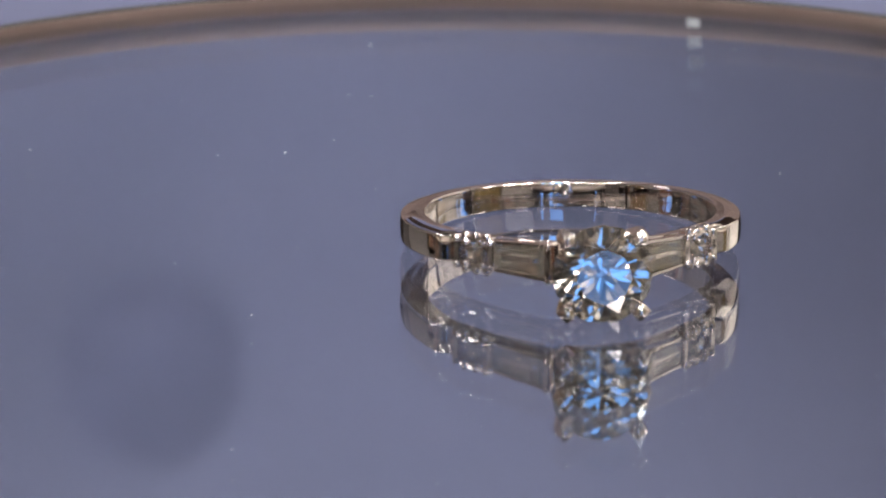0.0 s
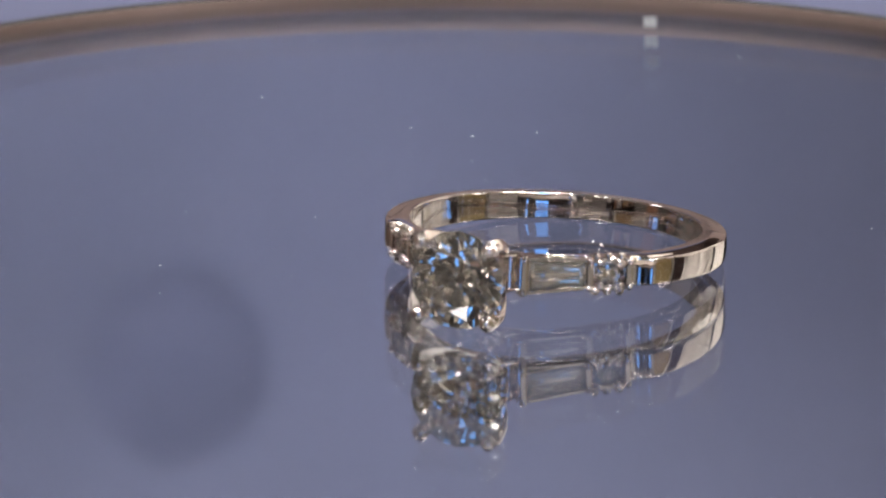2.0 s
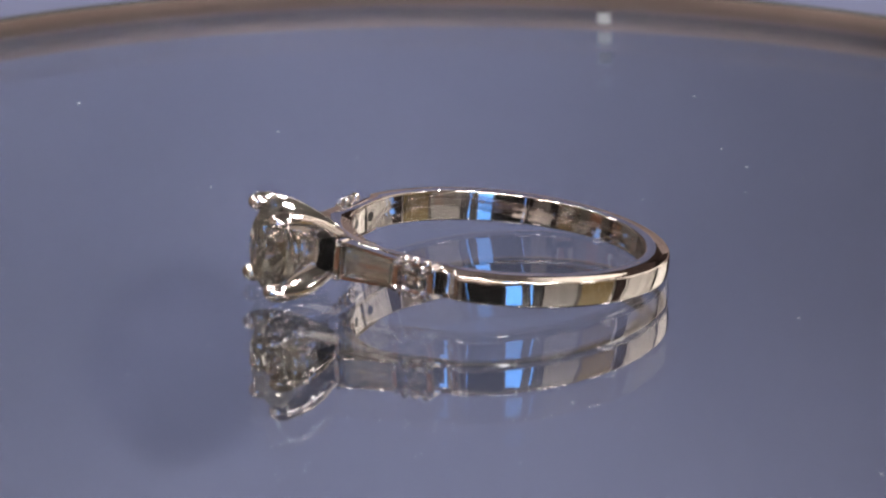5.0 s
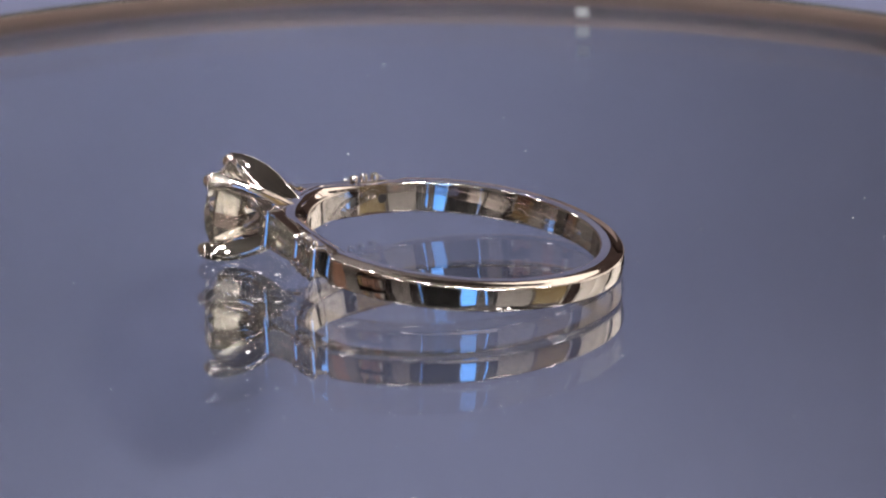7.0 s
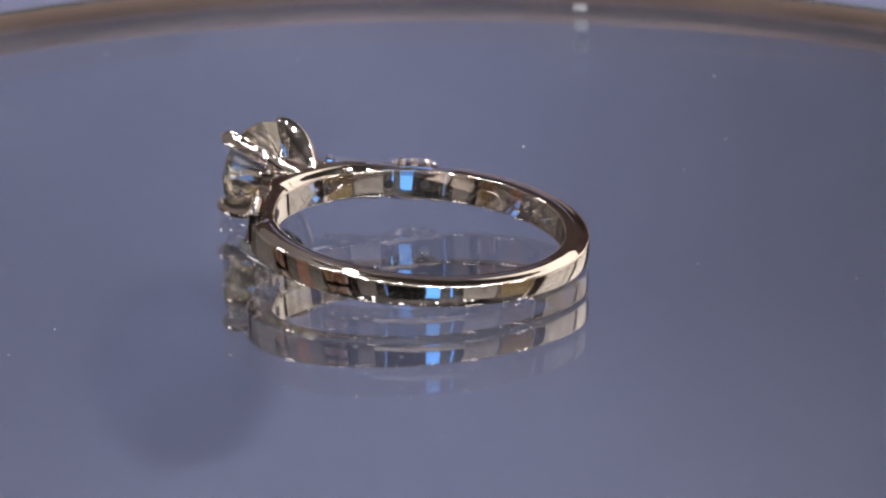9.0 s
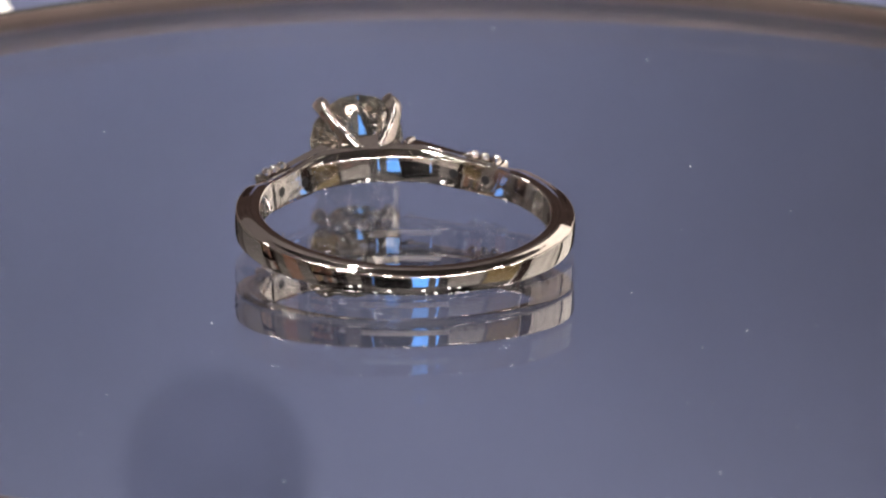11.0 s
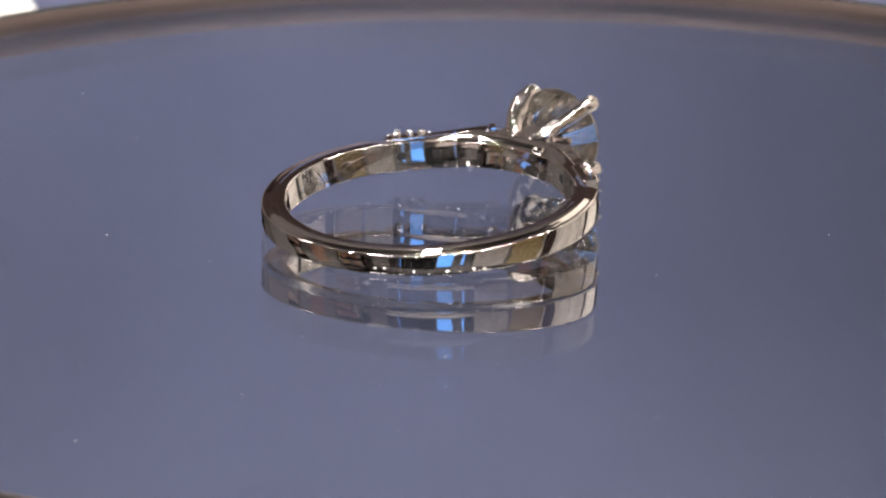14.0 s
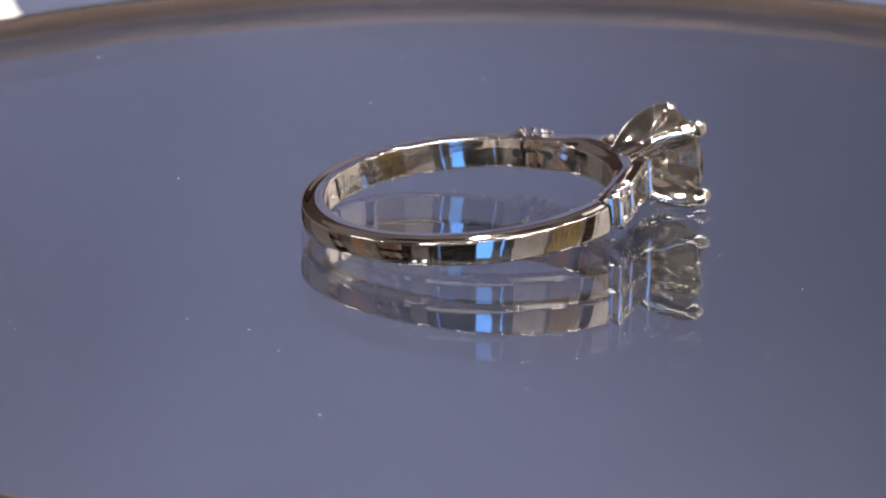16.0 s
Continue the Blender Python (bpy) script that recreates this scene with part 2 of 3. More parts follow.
def open_bookcase(az0, az1, r, kind, seed):
    """An open bookcase and the books that stand in it."""
    (ax, ay), (bx, by) = on_ring(az0, r), on_ring(az1, r)
    w = math.hypot(bx - ax, by - ay)
    m = Matrix.Translation(((ax + bx) / 2, (ay + by) / 2, -0.8)) @ Matrix.Rotation(math.atan2(by - ay, bx - ax), 4, "Z")
    ob = tagged(new("open_bookcase"), "dark brown open bookcase filled with books", "bookcase")
    ob.matrix_basis = m
    boxed("back", (-w / 2, -0.25, 0), (w / 2, -0.23, 1.6), BROWN, ob)
    for x in (-w / 2, w / 2 - 0.02):
        boxed("side", (x, -0.228, 0), (x + 0.02, 0, 1.6), BROWN, ob, 0.002)
    rnd = random.Random(seed)
    for k in range(6):
        z = 0.02 + 0.31 * k
        boxed("shelf", (-w / 2 + 0.021, -0.228, z), (w / 2 - 0.021, -0.002, z + 0.02), BROWN, ob, 0.002)
        x = -w / 2 + 0.03
        if k < 2 or k == 5:
            continue
        while x < w / 2 - 0.08:
            t, h = rnd.uniform(0.018, 0.05), rnd.uniform(0.18, 0.27)
            bm = bmesh.new()
            box(bm, (0, -0.17, 0), (t, 0, h), 0.002)
            b = part(kind, bm, rnd.choice((RUST, RUST, RUST, GREY, UPPER, TAN, RUST)), None)
            b.matrix_basis = m @ pose(x, -0.02 - rnd.uniform(0, 0.03), z + 0.0205)
            tagged(b, "closed hardback book standing on the shelf", "book", "books on the shelves")
            x += t + rnd.choice((0.002, 0.002, 0.02))


def blinds():
    ob = tagged(new("vertical_blinds"), "cream vertical blinds with dark gaps", "blinds")
    boxed("rail", (1.40, -0.25, 1.30), (1.46, 1.20, 1.36), GREY, ob, 0.004)
    bm = bmesh.new()
    box(bm, (-0.030, -0.002, -1.0), (0.030, 0.002, 1.0))
    first = part("slat", bm, CREAM, ob)
    for i in range(18):
        s = first if i == 0 else new("slat", first.data)
        s.parent = ob
        s.matrix_basis = pose(1.43, -0.16 + i * 0.078, 0.30, 0, 0, 90 + (i * 37 % 47) - 23)


def downlights():
    """Round lamps set into the ceiling."""
    first = tagged(new("downlight"), "small round ceiling downlight, switched on", "ceiling lamp", "ceiling downlights")
    bm = bmesh.new()
    bmesh.ops.create_circle(bm, cap_ends=True, segments=24, radius=0.033)
    part("lens", bm, SPOT_GLOW, first, "glowing warm white lens", False, pose(0, 0, -0.006))
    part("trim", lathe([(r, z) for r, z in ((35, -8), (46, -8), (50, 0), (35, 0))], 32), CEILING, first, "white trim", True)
    spots = [(-1.05, -1.05), (-0.25, -0.95), (0.60, -1.10), (1.25, -0.65), (-0.75, -0.35), (0.25, -0.30), (-1.25, 0.25), (0.95, 0.25), (-0.45, 0.85), (0.55, 0.95), (0.15, -1.35), (-1.45, -0.45), (1.45, 0.85), (-1.15, 1.15), (0.05, 0.45), (1.0, -1.4), (-0.6, -1.4), (0.95, -0.15), (-1.45, 0.75), (-0.15, 1.25), (1.4, 0.2), (-0.15, -0.62), (0.68, -0.62), (-1.1, -0.05), (0.45, 0.5), (-0.6, 0.3)]
    first.matrix_basis = pose(*spots[0], 1.7)
    for x, y in spots[1:]:
        copy_thing(first, pose(x, y, 1.7))


def fill_spots():
    """Small spot lamps above the window, unseen and added to brighten the diamonds."""
    first = tagged(new("fill_spotlight"), "unseen small black fill spotlight added to brighten the diamonds", "wall lamp", "wall spotlights")
    part("housing", lathe([(50, 0), (55, 0), (55, 90), (20, 110), (20, 100), (50, 80)], 28), BLACK, first, "black lamp housing", True)
    bm = bmesh.new()
    bmesh.ops.create_circle(bm, cap_ends=True, segments=24, radius=0.033)
    part("lens", bm, SPOT_GLOW, first, "glowing warm white lens", False, pose(0, 0, 0.006))
    boxed("bracket", (-0.01, -0.01, 0.11), (0.01, 0.01, 0.19), BLACK, first)
    places = [(-0.95, 1.10), (-0.32, 1.16), (0.38, 1.12), (1.0, 1.18), (-1.3, 1.30), (-0.62, 1.42), (0.04, 1.38), (0.70, 1.44), (1.32, 1.34)]
    first.matrix_basis = look((places[0][0], -1.53, places[0][1]), (0, 0, 0))
    for x, z in places[1:]:
        copy_thing(first, look((x, -1.53, z), (0, 0, 0)))


def fill_panels():
    """Unseen flat fill lamps on ceiling rods, added to brighten stones and prongs."""
    for p in ((-0.80, -0.85, 1.32), (0.85, -0.80, 1.34), (-0.75, 0.95, 1.25), (0.95, 0.30, 1.28)):
        ob = tagged(new("fill_panel"), "unseen flat fill light panel added to brighten stones and prongs", "light panel", "hung light panels")
        ob.matrix_basis = look(p, (0, 0, 0))
        boxed("frame", (-0.18, -0.07, 0.003), (0.18, 0.07, 0.03), BLACK, ob, 0.004)
        boxed("diffuser", (-0.165, -0.055, -0.004), (0.165, 0.055, 0.002), FILL_GLOW, ob, 0.0, "glowing soft white diffuser")
        for dx in (-0.14, 0.14):
            foot = ob.matrix_basis @ Vector((dx, 0, 0.026))
            rod = boxed("rod", (-0.004, -0.004, 0), (0.004, 0.004, 1.7 - foot.z), BLACK, ob, 0.0, "thin black rod")
            rod.matrix_basis = ob.matrix_basis.inverted() @ Matrix.Translation(foot)


# Unseen lamp added left of centre to grade the paper's brightness.
def bulb_lamp():
    ob = tagged(new("paper_lamp"), "unseen small black lamp added to grade the light on the paper", "table lamp")
    ob.matrix_basis = pose(-0.095, 0.42, -0.0168)
    part("base", lathe(rounded(0.5, 22, 0, 6, 0.2, 2), 40), BLACK, ob, "", True)
    part("stem", lathe(rounded(0.5, 4, 6, 50, 0.2, 2), 16), BLACK, ob, "", True)
    bm = bmesh.new()
    bmesh.ops.create_uvsphere(bm, u_segments=20, v_segments=14, radius=0.020)
    part("bulb", bm, BULB_GLOW, ob, "bare glowing white bulb", True, pose(0, 0, 0.068))


def wall_shelf():
    ob = tagged(new("bookcase"), "dark brown wooden bookcase against the wall", "bookcase")
    boxed("body", (-0.55, 1.25, -0.8), (0.55, 1.485, 0.74), BROWN, ob, 0.006)
    for z in (-0.4, 0.0, 0.4):
        boxed("shelf", (-0.55, 1.20, z), (0.55, 1.246, z + 0.03), BROWN, ob, 0.003)


def table():
    ob = tagged(new("table"), "pale wooden table with black legs under the tray", "table")
    boxed("tabletop", (-0.70, -0.65, -0.048), (0.70, 0.72, -0.018), TABLE_WOOD, ob, 0.003)
    for x in (-0.64, 0.64):
        for y in (-0.58, 0.66):
            boxed("leg", (x - 0.025, y - 0.025, -0.80), (x + 0.025, y + 0.025, -0.048), BLACK, ob, 0.003)


def backdrop_sheet():
    """Blue-grey paper that lies behind the tray and sweeps up."""
    path = [(0.064, -0.0175), (0.25, -0.0175), (0.42, -0.0175)]
    for i in range(1, 16):
        a = radians(103 * i / 15)
        path.append((0.42 + 0.16 * math.sin(a), -0.0175 + 0.16 * (1 - math.cos(a))))
    path.append((0.560, 0.240))
    bm = bmesh.new()
    rows = []
    for y, z in path:
        rows.append([bm.verts.new((x, y, z)) for x in (-0.085, 0.072)])
    for p, q in zip(rows, rows[1:]):
        bm.faces.new((p[0], p[1], q[1], q[0]))
    ob = part("paper_backdrop", bm, PAPER, None, "", True)
    mod = ob.modifiers.new("thickness", "SOLIDIFY")
    mod.thickness = 0.0006
    tagged(ob, "blue-grey paper sheet curving up behind the tray", "backdrop")


def brown_box():
    ob = tagged(new("wooden_box"), "low brown wooden box with a lid on the paper", "box")
    boxed("body", (-0.23, 0.285, -0.0168), (0.21, 0.355, 0.036), BOX_WOOD, ob, 0.002)
    boxed("lid", (-0.233, 0.282, 0.0363), (0.213, 0.358, 0.056), BOX_WOOD, ob, 0.003)


def dark_patch_disc():
    """Added disc for a mirrored soft dark patch, sliding slowly up the paper."""
    ob = tagged(new("dark_patch_disc"), "dull grey-blue disc imitating a soft dark patch on the backdrop", "pad")
    part("disc", lathe([(0.01, 0.0), (12.5, 0.0), (9.5, 0.25), (0.01, 0.3)], 48), PATCH_GREY, ob)
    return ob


# ---- the mirror tray ----
TRAY_R = 54.23


def tray():
    ob = tagged(new("mirror_tray"), "round mirrored display plate with a rose metal lip", "display tray")
    r, g = TRAY_R, 3.15
    bm = bmesh.new()
    n = 160
    lo = [bm.verts.new((r * MM * math.cos(2 * math.pi * i / n), r * MM * math.sin(2 * math.pi * i / n), -g * MM)) for i in range(n)]
    hi = [bm.verts.new((v.co.x, v.co.y, 0)) for v in lo]
    bm.faces.new(hi)
    bm.faces.new(lo)
    for i in range(n):
        f = bm.faces.new((lo[i], lo[(i + 1) % n], hi[(i + 1) % n], hi[i]))
        f.material_index = 1
    glass = part("glass_plate", bm, PLATE_GLASS, ob, "thick clear glass plate with dark edge")
    glass.data.materials.append(EDGE)
    for p in glass.data.polygons:
        p.material_index = 1 if abs(p.normal.z) < 0.5 else 0
    bm = lathe([(0.01, -g - 0.02), (r, -g - 0.02), (r, -g - 0.6), (0.01, -g - 0.6)], 120)
    part("mirror_backing", bm, SILVERING, ob, "silvered mirror under the glass")
    part("lip", lathe(rounded(r + 0.03, r + 0.16, -4.6, 0.54, 0.05), 220), LIP, ob, "satin rose metal lip", True)
    part("rim", lathe(rounded(r + 0.17, r + 1.1, -16.8, 0.54, 0.2), 220), MATT_BLACK, ob, "black outer rim", True)
    bm = lathe([(0.01, -4.0), (r - 1, -4.0), (r - 1, -17.4), (0.01, -17.4)], 90)
    part("turntable_base", bm, BLACK, ob, "black turntable drum")
    # specks of dust on the glass
    rnd = random.Random(5)
    bm = bmesh.new()
    for i in range(48):
        a, d = rnd.uniform(0, 2 * math.pi), 46 * math.sqrt(rnd.random())
        s = rnd.choice((0.025, 0.03, 0.035, 0.05)) * MM
        m = Matrix.Translation((d * MM * math.cos(a), d * MM * math.sin(a), s * 0.3)) @ Matrix.Rotation(rnd.uniform(0, 6), 4, "Z")
        bmesh.ops.create_cube(bm, size=1, matrix=m @ Matrix.Diagonal((s * rnd.uniform(1, 3), s, s * 0.6, 1)))
    tagged(part("dust_specks", bm, DUST, ob, "fine white dust specks on the glass"), kind="stuff")
    return ob


# ---- the ring ----
def brilliant(r, table_ratio=0.56):
    pts = []
    for k in range(8):
        a, b = radians(45 * k), radians(45 * k + 22.5)
        pts.append((0.31 * r, table_ratio * r * math.cos(a), table_ratio * r * math.sin(a)))
        pts.append((0.19 * r, 0.80 * r * math.cos(b), 0.80 * r * math.sin(b)))
        pts.append((-0.70 * r, 0.24 * r * math.cos(b), 0.24 * r * math.sin(b)))
        for c in (a, b):
            pts.append((0.015 * r, r * math.cos(c), r * math.sin(c)))
            pts.append((-0.03 * r, r * math.cos(c), r * math.sin(c)))
    pts.append((-0.89 * r, 0, 0))
    return pts


# one shoulder runs from beside the head to where the plain band begins
SH0, SH1 = Vector((10.3, 2.6, 0)), Vector((5.7, 7.9, 0))
SH_DIR = (SH1 - SH0).normalized()
SH_OUT = Vector((SH_DIR.y, -SH_DIR.x, 0))


def shoulder_pose(s, side, out=0.0):
    """Axes on a shoulder: x outward, y along it from the head, z across the band."""
    p = SH0 + SH_DIR * s + SH_OUT * out
    o, d = SH_OUT.copy(), SH_DIR.copy()
    if side < 0:
        p.y, o.y, d.y = -p.y, -o.y, -d.y
    m = Matrix.Identity(4)
    m.col[0][:3], m.col[1][:3] = o, d
    m.col[2][:3] = o.cross(d)
    m.translation = p * MM
    return m


def shank_profile(a):
    """The band's section: wider inside than outside, and slimmer at the back."""
    deg = abs((math.degrees(a) + 180) % 360 - 180)
    slim = max(0.0, min(1.0, (deg - 80) / 100.0))
    slim = slim * slim * (3 - 2 * slim)
    inner, outer, hz, hi = 8.35, 9.75, 0.76 - 0.17 * slim, 0.91 - 0.15 * slim
    if deg < 58:
        chord = (SH0.dot(SH_OUT)) / math.cos(radians(deg) - math.atan2(SH_OUT.y, SH_OUT.x)) - 0.52
        f = min(1.0, (58 - deg) / 3.0)
        g = max(0.0, min(1.0, (48 - deg) / 32.0))
        g = g * g * (3 - 2 * g)
        hz, hi = hz + 0.32 * g, hi - 0.10 * g
        outer = outer * (1 - f) + min(chord, 9.75) * f
    pts = []
    co, ci = 0.13, 0.12
    for cx, cz, a0 in ((outer - co, hz - co, 0), (inner + ci, hi - ci, 90), (inner + ci, ci - hi, 180), (outer - co, co - hz, 270)):
        c = co if cx > 0.5 * (inner + outer) else ci
        pts += [(cx + c * math.cos(radians(a0 + 15 * k)), cz + c * math.sin(radians(a0 + 15 * k))) for k in range(7)]
        if a0 == 270:           # slightly domed outer face
            pts += [(outer + 0.035 * (1 - (q / (hz - co)) ** 2), q) for q in [(hz - co) * f for f in (-0.6, -0.2, 0.2, 0.6)]]
        if a0 in (0, 180):      # crowned side faces
            sign = 1 if a0 == 0 else -1
            for d in (0.42, 0.30, 0.18, 0.06, -0.06, -0.18, -0.30, -0.42):
                e = sign * d
                pts.append((0.5 * (inner + outer) + e, sign * (0.5 * (hz + hi) + (hz - hi) * e / 1.2 + 0.06 - 0.30 * e * e)))
    return pts


def flat(v):
    """Squares off an ellipse."""
    return math.copysign(abs(v) ** 0.38, v)


def ring():
    ob = tagged(new("engagement_ring"), "polished white gold diamond ring lying on the mirror", "ring")
    part("shank", lathe(shank_profile, 300), GOLD, ob, "polished white gold band", True)
    # cup under the stone
    cup = []
    for x, y, z in ((8.75, 2.2, 0.95), (10.2, 1.60, 1.12), (11.2, 1.30, 1.20)):
        cup += [(x, y, z), (x, -y, z), (x, y, -z), (x, -y, -z)]
    bm = hull(cup)
    bmesh.ops.bevel(bm, geom=bm.edges[:], offset=0.12 * MM, segments=2, profile=0.5, affect="EDGES")
    part("gallery", bm, GOLD, ob, "flared white gold cup")
    # four broad blade prongs that end in beads
    for sy in (1, -1):
        for sz in (1, -1):
            keys = [(9.3, 0.25, 1.15, 0.40), (10.2, 0.45, 1.95, 0.38), (11.0, 0.78, 2.60, 0.34), (11.8, 1.28, 3.05, 0.33), (12.6, 1.88, 3.32, 0.36), (13.3, 2.50, 3.42, 0.42), (13.95, 2.58, 3.36, 0.44)]
            rad, tan = Vector((0, sy, sz)).normalized(), Vector((0, sy, -sz)).normalized()
            bm = bmesh.new()
            rings = []
            for k in range(25):
                i = min(5, k // 4)
                f = k / 4.0 - i
                x, a, b, th = [p + (q - p) * f for p, q in zip(keys[i], keys[i + 1])]
                c = Vector((x, 0, 0)) + rad * 0.5 * (a + b)
                rings.append([bm.verts.new((c + rad * 0.5 * (b - a) * flat(math.cos(q)) + tan * th * flat(math.sin(q))) * MM) for q in [2 * math.pi * j / 20 for j in range(20)]])
            for p, q in zip(rings, rings[1:]):
                for i in range(20):
                    bm.faces.new((p[i], p[(i + 1) % 20], q[(i + 1) % 20], q[i]))
            bm.faces.new(rings[0])
            bm.faces.new(rings[-1])
            pr = part("prong", bm, GOLD, ob, "fin-shaped white gold prong", True)
            part("tip", bead(0.46, (13.88, 2.06 * sy, 2.06 * sz), 1.15), GOLD, pr, "rounded prong tip", True)
    part("centre_stone", hull(brilliant(2.82)), DIAMOND, ob, "round brilliant cut diamond", False, Matrix.Translation((13.45 * MM, 0, 0)))
    bar_points = [(x, y, z) for x in (-0.7, 0.20) for y in (-0.22, 0.22) for z in (-0.88, 0.88)]
    for side in (1, -1):
        for s in (0.0, 3.85, 5.0 + 1.15):
            bm = hull(bar_points)
            bmesh.ops.bevel(bm, geom=bm.edges[:], offset=0.09 * MM, segments=2, profile=0.5, affect="EDGES")
            wide = 1.32 if s < 1 else 1.0
            for v in bm.verts:
                v.co.z *= wide
            b = part("bar", bm, GOLD, ob, "thin white gold setting bar", False, shoulder_pose(s, side))
            for z in (-0.70, 0.70):
                part("bead", bead(0.22, (0.12, 0, z * wide * 1.04)), GOLD, b, "", True)
        # black discs that paint the shade of drilled holes under the stones
        for deg in (32.0, 46.5):
            bm = bmesh.new()
            bmesh.ops.create_cone(bm, cap_ends=True, segments=20, radius1=0.28 * MM, radius2=0.28 * MM, depth=0.12 * MM)
            a = radians(deg * side)
            part("hole", bm, BLACK, ob, "black disc painting the shade of a drilled hole inside the band", False, Matrix.Translation((8.38 * MM * math.cos(a), 8.38 * MM * math.sin(a), 0)) @ Matrix.Rotation(a, 4, "Z") @ Matrix.Rotation(radians(90), 4, "Y"))
        # side rails of the channel
        for sz in (-1, 1):
            for y0, y1, za, zb, thick, top in ((0.3, 3.7, 1.08, 0.88, 0.16, 0.05), (4.0, 6.1, 0.98, 0.94, 0.34, 0.08)):
                rail = [(x, y, sz * (z - d)) for x in (-0.8, top) for y, z in ((y0, za), (y1, zb)) for d in (0.0, thick)]
                bm = hull(rail)
                bmesh.ops.bevel(bm, geom=bm.edges[:], offset=(0.12 if thick > 0.2 else 0.02) * MM, segments=2, profile=0.5, affect="EDGES")
                part("rail", bm, GOLD, ob, "", False, shoulder_pose(0, side))
        w0, w1 = 0.88, 0.70
        bag = []
        for x, i in ((-0.06, 0.0), (0.05, 0.10), (0.14, 0.24)):
            k = 1 - i * 0.9
            bag += [(x, 0.36 + i, w0 * k), (x, 0.36 + i, -w0 * k), (x, 3.64 - i, w1 * k), (x, 3.64 - i, -w1 * k)]
        for x, z, i in ((-0.34, 0.36, 0.20), (-0.49, 0.08, 0.36)):
            bag += [(x, 0.36 + i, z), (x, 0.36 + i, -z), (x, 3.64 - i, z * 0.75), (x, 3.64 - i, -z * 0.75)]
        part("baguette_stone", hull(bag), PALE_STONE, ob, "tapered baguette diamond", False, shoulder_pose(0, side))
        part("accent_stone", hull([(x * 0.75, y, z) for x, y, z in brilliant(0.70)]), DIAMOND, ob, "small round diamond", False, shoulder_pose(5.02, side, 0.0))
        for y in (4.25, 4.95, 5.70):
            for z in (-0.98, 0.98):
                part("grain", bead(0.25, (-0.08, y, z)), GOLD, ob, "raised grain on the channel's edge", True, shoulder_pose(0, side))
        for y in (4.45, 5.6):
            for z in (-0.52, 0.52):
                part("claw", bead(0.24, (0.10, y, z * 1.25)), GOLD, ob, "tiny bead claw", True, shoulder_pose(0, side))
    return ob


# ---- small things at the tray's far edge ----
def reflected_squares():
    """Three squares glowing between glass and silvering, imitating a lamp's ever fainter reflections."""
    ob = tagged(new("lamp_reflections"), "three tiny glowing squares imitating a lamp's fading reflections in the glass", "indicator lights")
    for k, shine in enumerate((LIGHT_BRIGHT, LIGHT_HALF, LIGHT_FAINT)):
        boxed("square_glint", (-0.00042, -0.0012 - 0.0046 * k, 0.0), (0.00042, 0.0012 - 0.0046 * k, 0.000008), shine, ob)
    return ob


# Card added to imitate a bright reflection at the tray's far left.
def glare_card():
    return tagged(boxed("glare_card", (-0.02, -0.015, 0), (0.02, 0.015, 0.0008), WHITE, None, 0.0002), "small white card added to imitate a bright reflection behind the tray", "card")


room()
cabinet("filing_cabinet", 30, 55, 1.15, -0.8, 0.68, GREY, "pale grey cabinet with black handles", "cabinet", 3)
cabinet("wooden_cabinet", 57, 83, 1.2, -0.8, 0.70, TAN, "tan wooden cabinet with two doors", "cabinet", 2)
open_bookcase(-66, -44, 1.2, "book", 3)
open_bookcase(-112, -97, 1.3, "book", 8)
cabinet("pale_cupboard", -40, -28, 1.3, -0.8, 0.70, SOFT_TAUPE, "pale taupe narrow cupboard with black handles", "cupboard", 2)
# Black panel added in place of the unseen camera that the metal mirrors.
tagged(boxed("camera_dark_panel", (-0.57, -1.62, -0.80), (0.12, -1.56, 0.97), DARK_CLOTH, None, 0.01), "black panel standing in for the camera mirrored in the metal", "screen")
cabinet("grey_cupboard", -88, -76, 1.3, -0.8, 0.8, RUST, "rust brown narrow wooden cupboard", "cupboard", 1)
cabinet("display_cabinet", -140, -112, 1.3, -0.8, 0.9, SOFT_TAUPE, "pale taupe display cabinet with four doors", "cabinet", 4)
tagged(boxed("dark_partition", (1.50, -0.30, -0.8), (1.60, 1.25, 1.4), BROWN, None, 0.004), "dark brown partition behind the blinds", "partition")
cabinet("corner_cupboard", 85, 95, 1.28, -0.8, 0.95, BROWN, "dark brown narrow cupboard", "cupboard", 1)
# Unseen pale sideboard added as a reflector that brightens the diamonds.
low = tagged(new("sideboard"), "unseen low cream sideboard with dark brown worktop, added to brighten the stones", "sideboard")
boxed("body", (-1.45, -1.53, -0.80), (1.45, -1.30, 0.10), CREAM, low, 0.004)
boxed("worktop", (-1.48, -1.54, 0.1003), (1.48, -1.27, 0.125), BROWN, low, 0.003)
for k in range(9):
    boxed("door", (-1.40 + 0.315 * k, -1.298, -0.74), (-1.12 + 0.315 * k, -1.282, 0.07), CREAM, low, 0.003, "cream painted door")
blinds()
drape()
downlights()
fill_spots()
fill_panels()
bulb_lamp()
wall_shelf()
table()
backdrop_sheet()
brown_box()
TRAY = tray()
RING = ring()
GLINTS = reflected_squares()
CARD = glare_card()
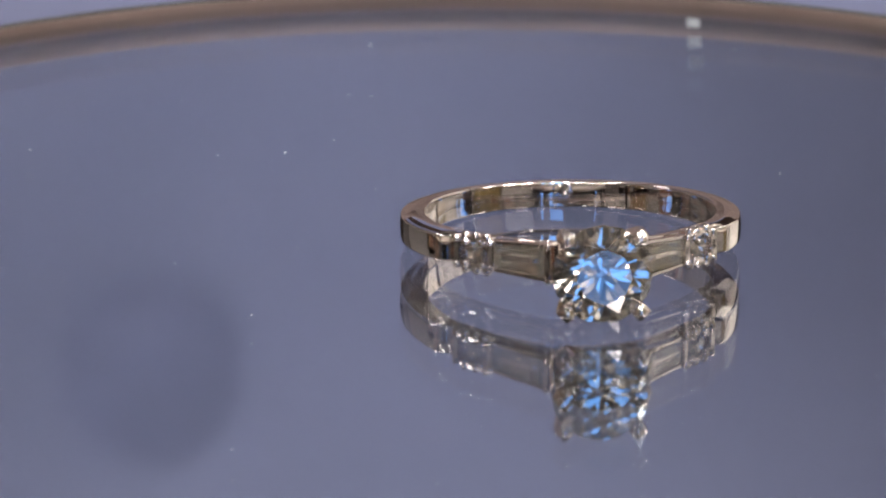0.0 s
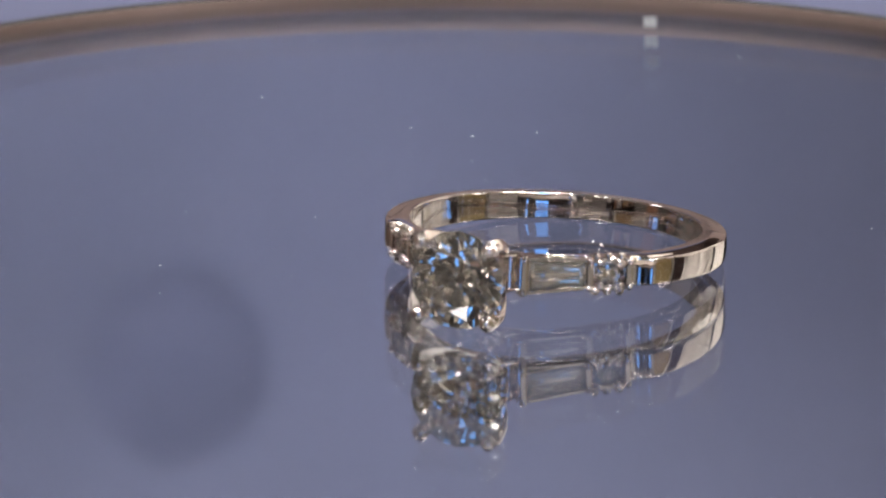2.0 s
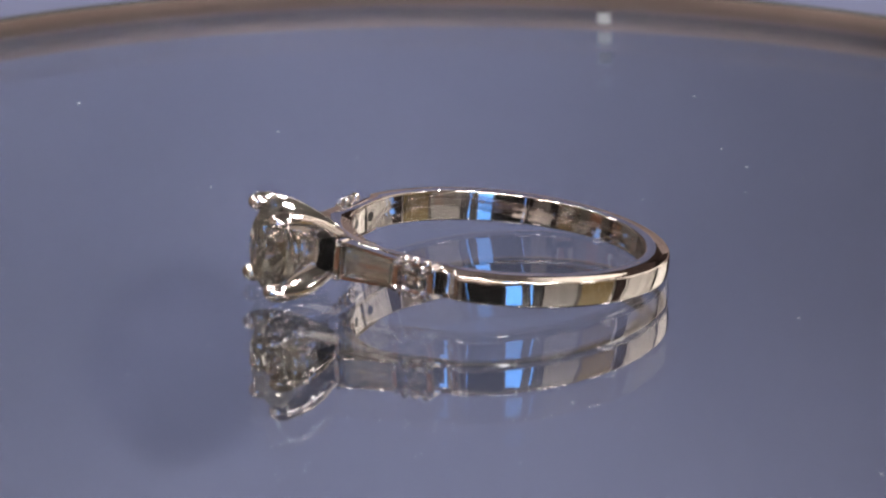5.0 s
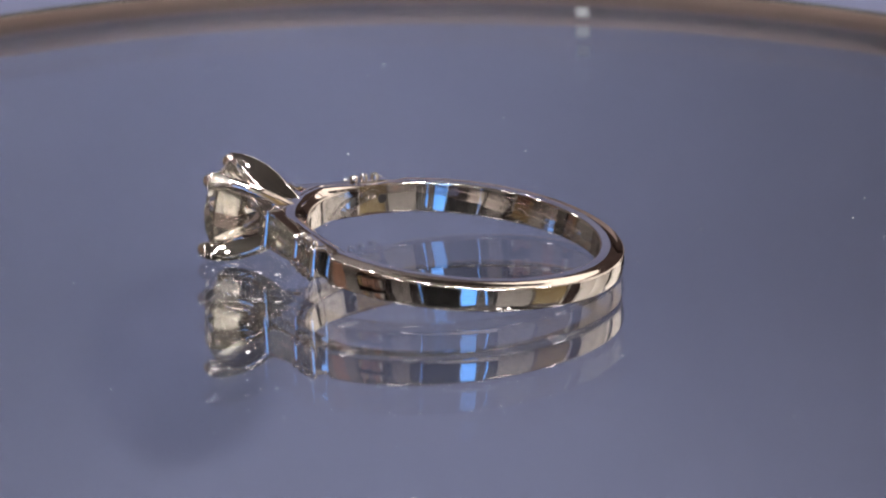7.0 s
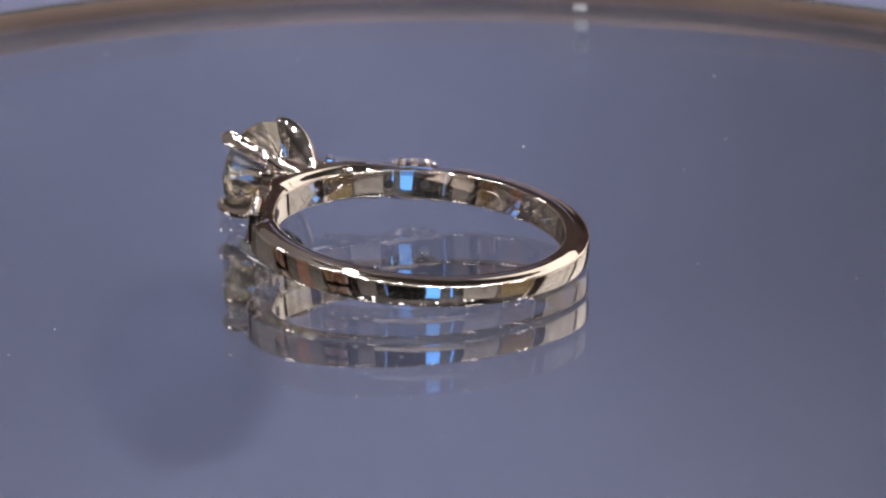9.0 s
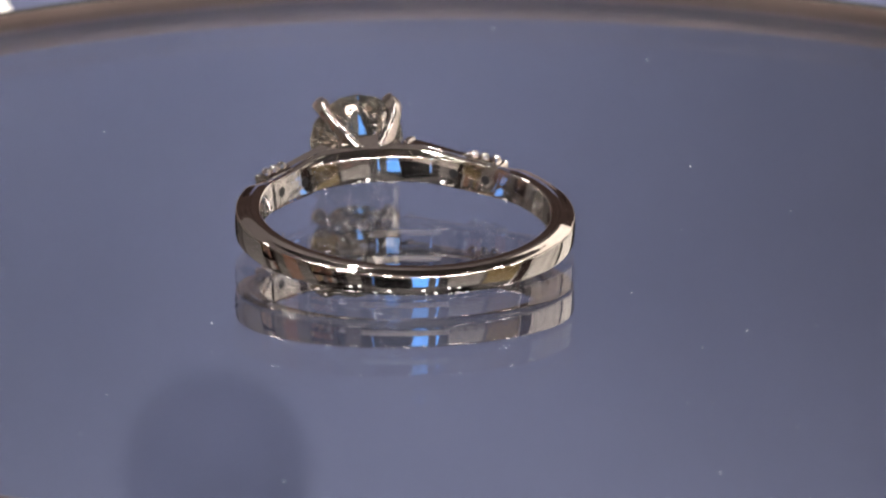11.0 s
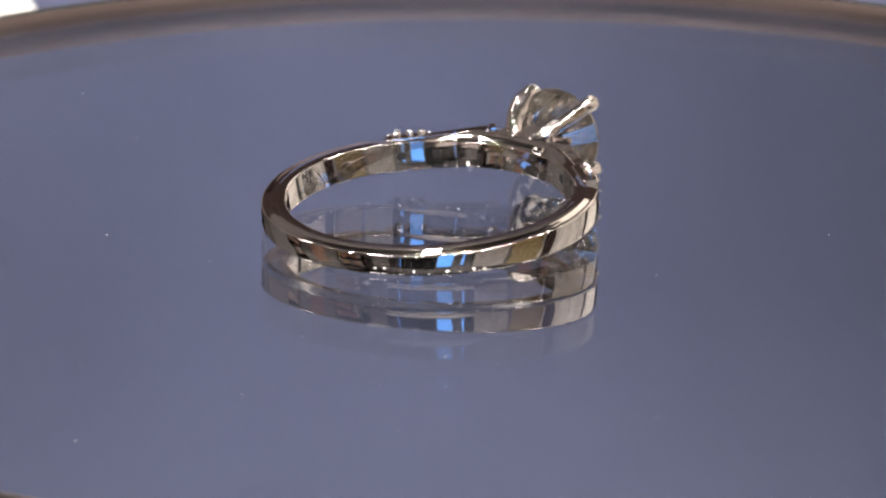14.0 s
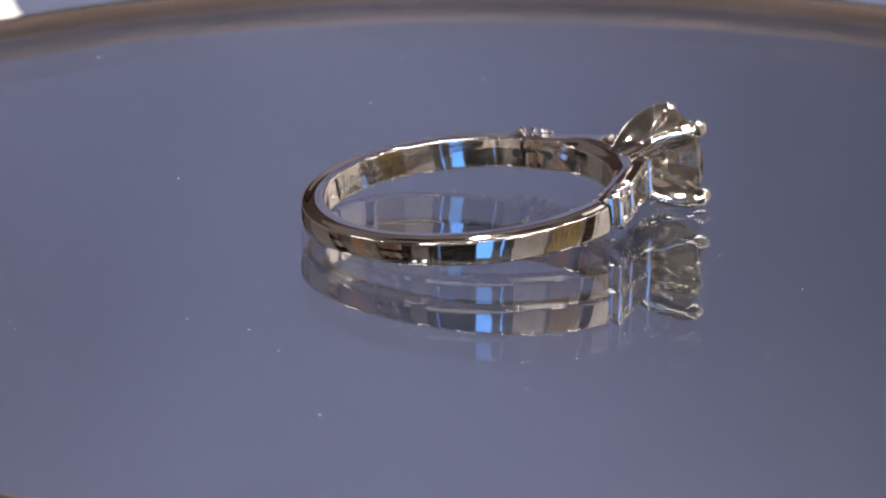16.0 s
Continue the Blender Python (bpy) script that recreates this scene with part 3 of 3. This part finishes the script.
PATCH_DISC = dark_patch_disc()


def motions():
    rows_t, rows_r = [], []
    for i in range(33):
        t = 0.5 * i
        p = radians(-73.62 - OMEGA * t)
        rows_t.append((t, pose(0.00024 + 0.00137 * math.cos(p), 0.00102 + 0.00137 * math.sin(p), 0, 0, 0, -OMEGA * t)))
        q = radians(-3.68 - OMEGA * t)
        rows_r.append((t, pose(0.00475 * math.cos(q), 0.00475 * math.sin(q), 0.00150, 0, -TILT, -82.77 - OMEGA * t)))
    walk(TRAY, rows_t)
    walk(RING, rows_r)
    glint_path = [(0.0, 13.06, 46.06), (0.5, 12.88, 46.06), (1.0, 12.23, 46.04), (1.5, 11.52, 46.03), (2.0, 10.30, 46.00), (2.5, 9.55, 46.02), (3.0, 9.05, 46.06), (3.5, 8.44, 46.09), (4.0, 7.90, 46.21), (6.5, 6.53, 47.92), (7.0, 5.96, 48.31), (7.5, 5.49, 48.84), (8.0, 5.28, 49.38), (8.5, 5.39, 49.65), (9.0, 5.86, 49.80), (9.3, 6.15, 49.81)]
    walk(GLINTS, [(t, pose(x * MM, (y + 5.6) * MM, -0.003164)) for t, x, y in glint_path] + [(10.0, pose(0.006, 0.056, 0.002)), (11.2, pose(0.006, 0.075, -0.0169)), (16.0, pose(0.006, 0.075, -0.0169))])
    walk(PATCH_DISC, [(t, pose(x, y - 0.0013, z, 104.5)) for t, x, y, z in ((0.0, -0.0464, 0.5721, 0.1933), (2.0, -0.0430, 0.5721, 0.1925), (9.3, -0.0420, 0.5721, 0.1935),
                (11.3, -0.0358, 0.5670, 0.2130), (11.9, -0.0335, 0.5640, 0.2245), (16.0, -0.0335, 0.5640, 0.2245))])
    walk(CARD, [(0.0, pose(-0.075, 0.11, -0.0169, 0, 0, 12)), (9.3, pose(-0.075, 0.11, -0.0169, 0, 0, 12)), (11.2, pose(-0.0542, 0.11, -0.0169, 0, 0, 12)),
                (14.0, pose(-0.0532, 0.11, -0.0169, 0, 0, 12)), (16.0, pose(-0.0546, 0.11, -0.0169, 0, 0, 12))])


motions()
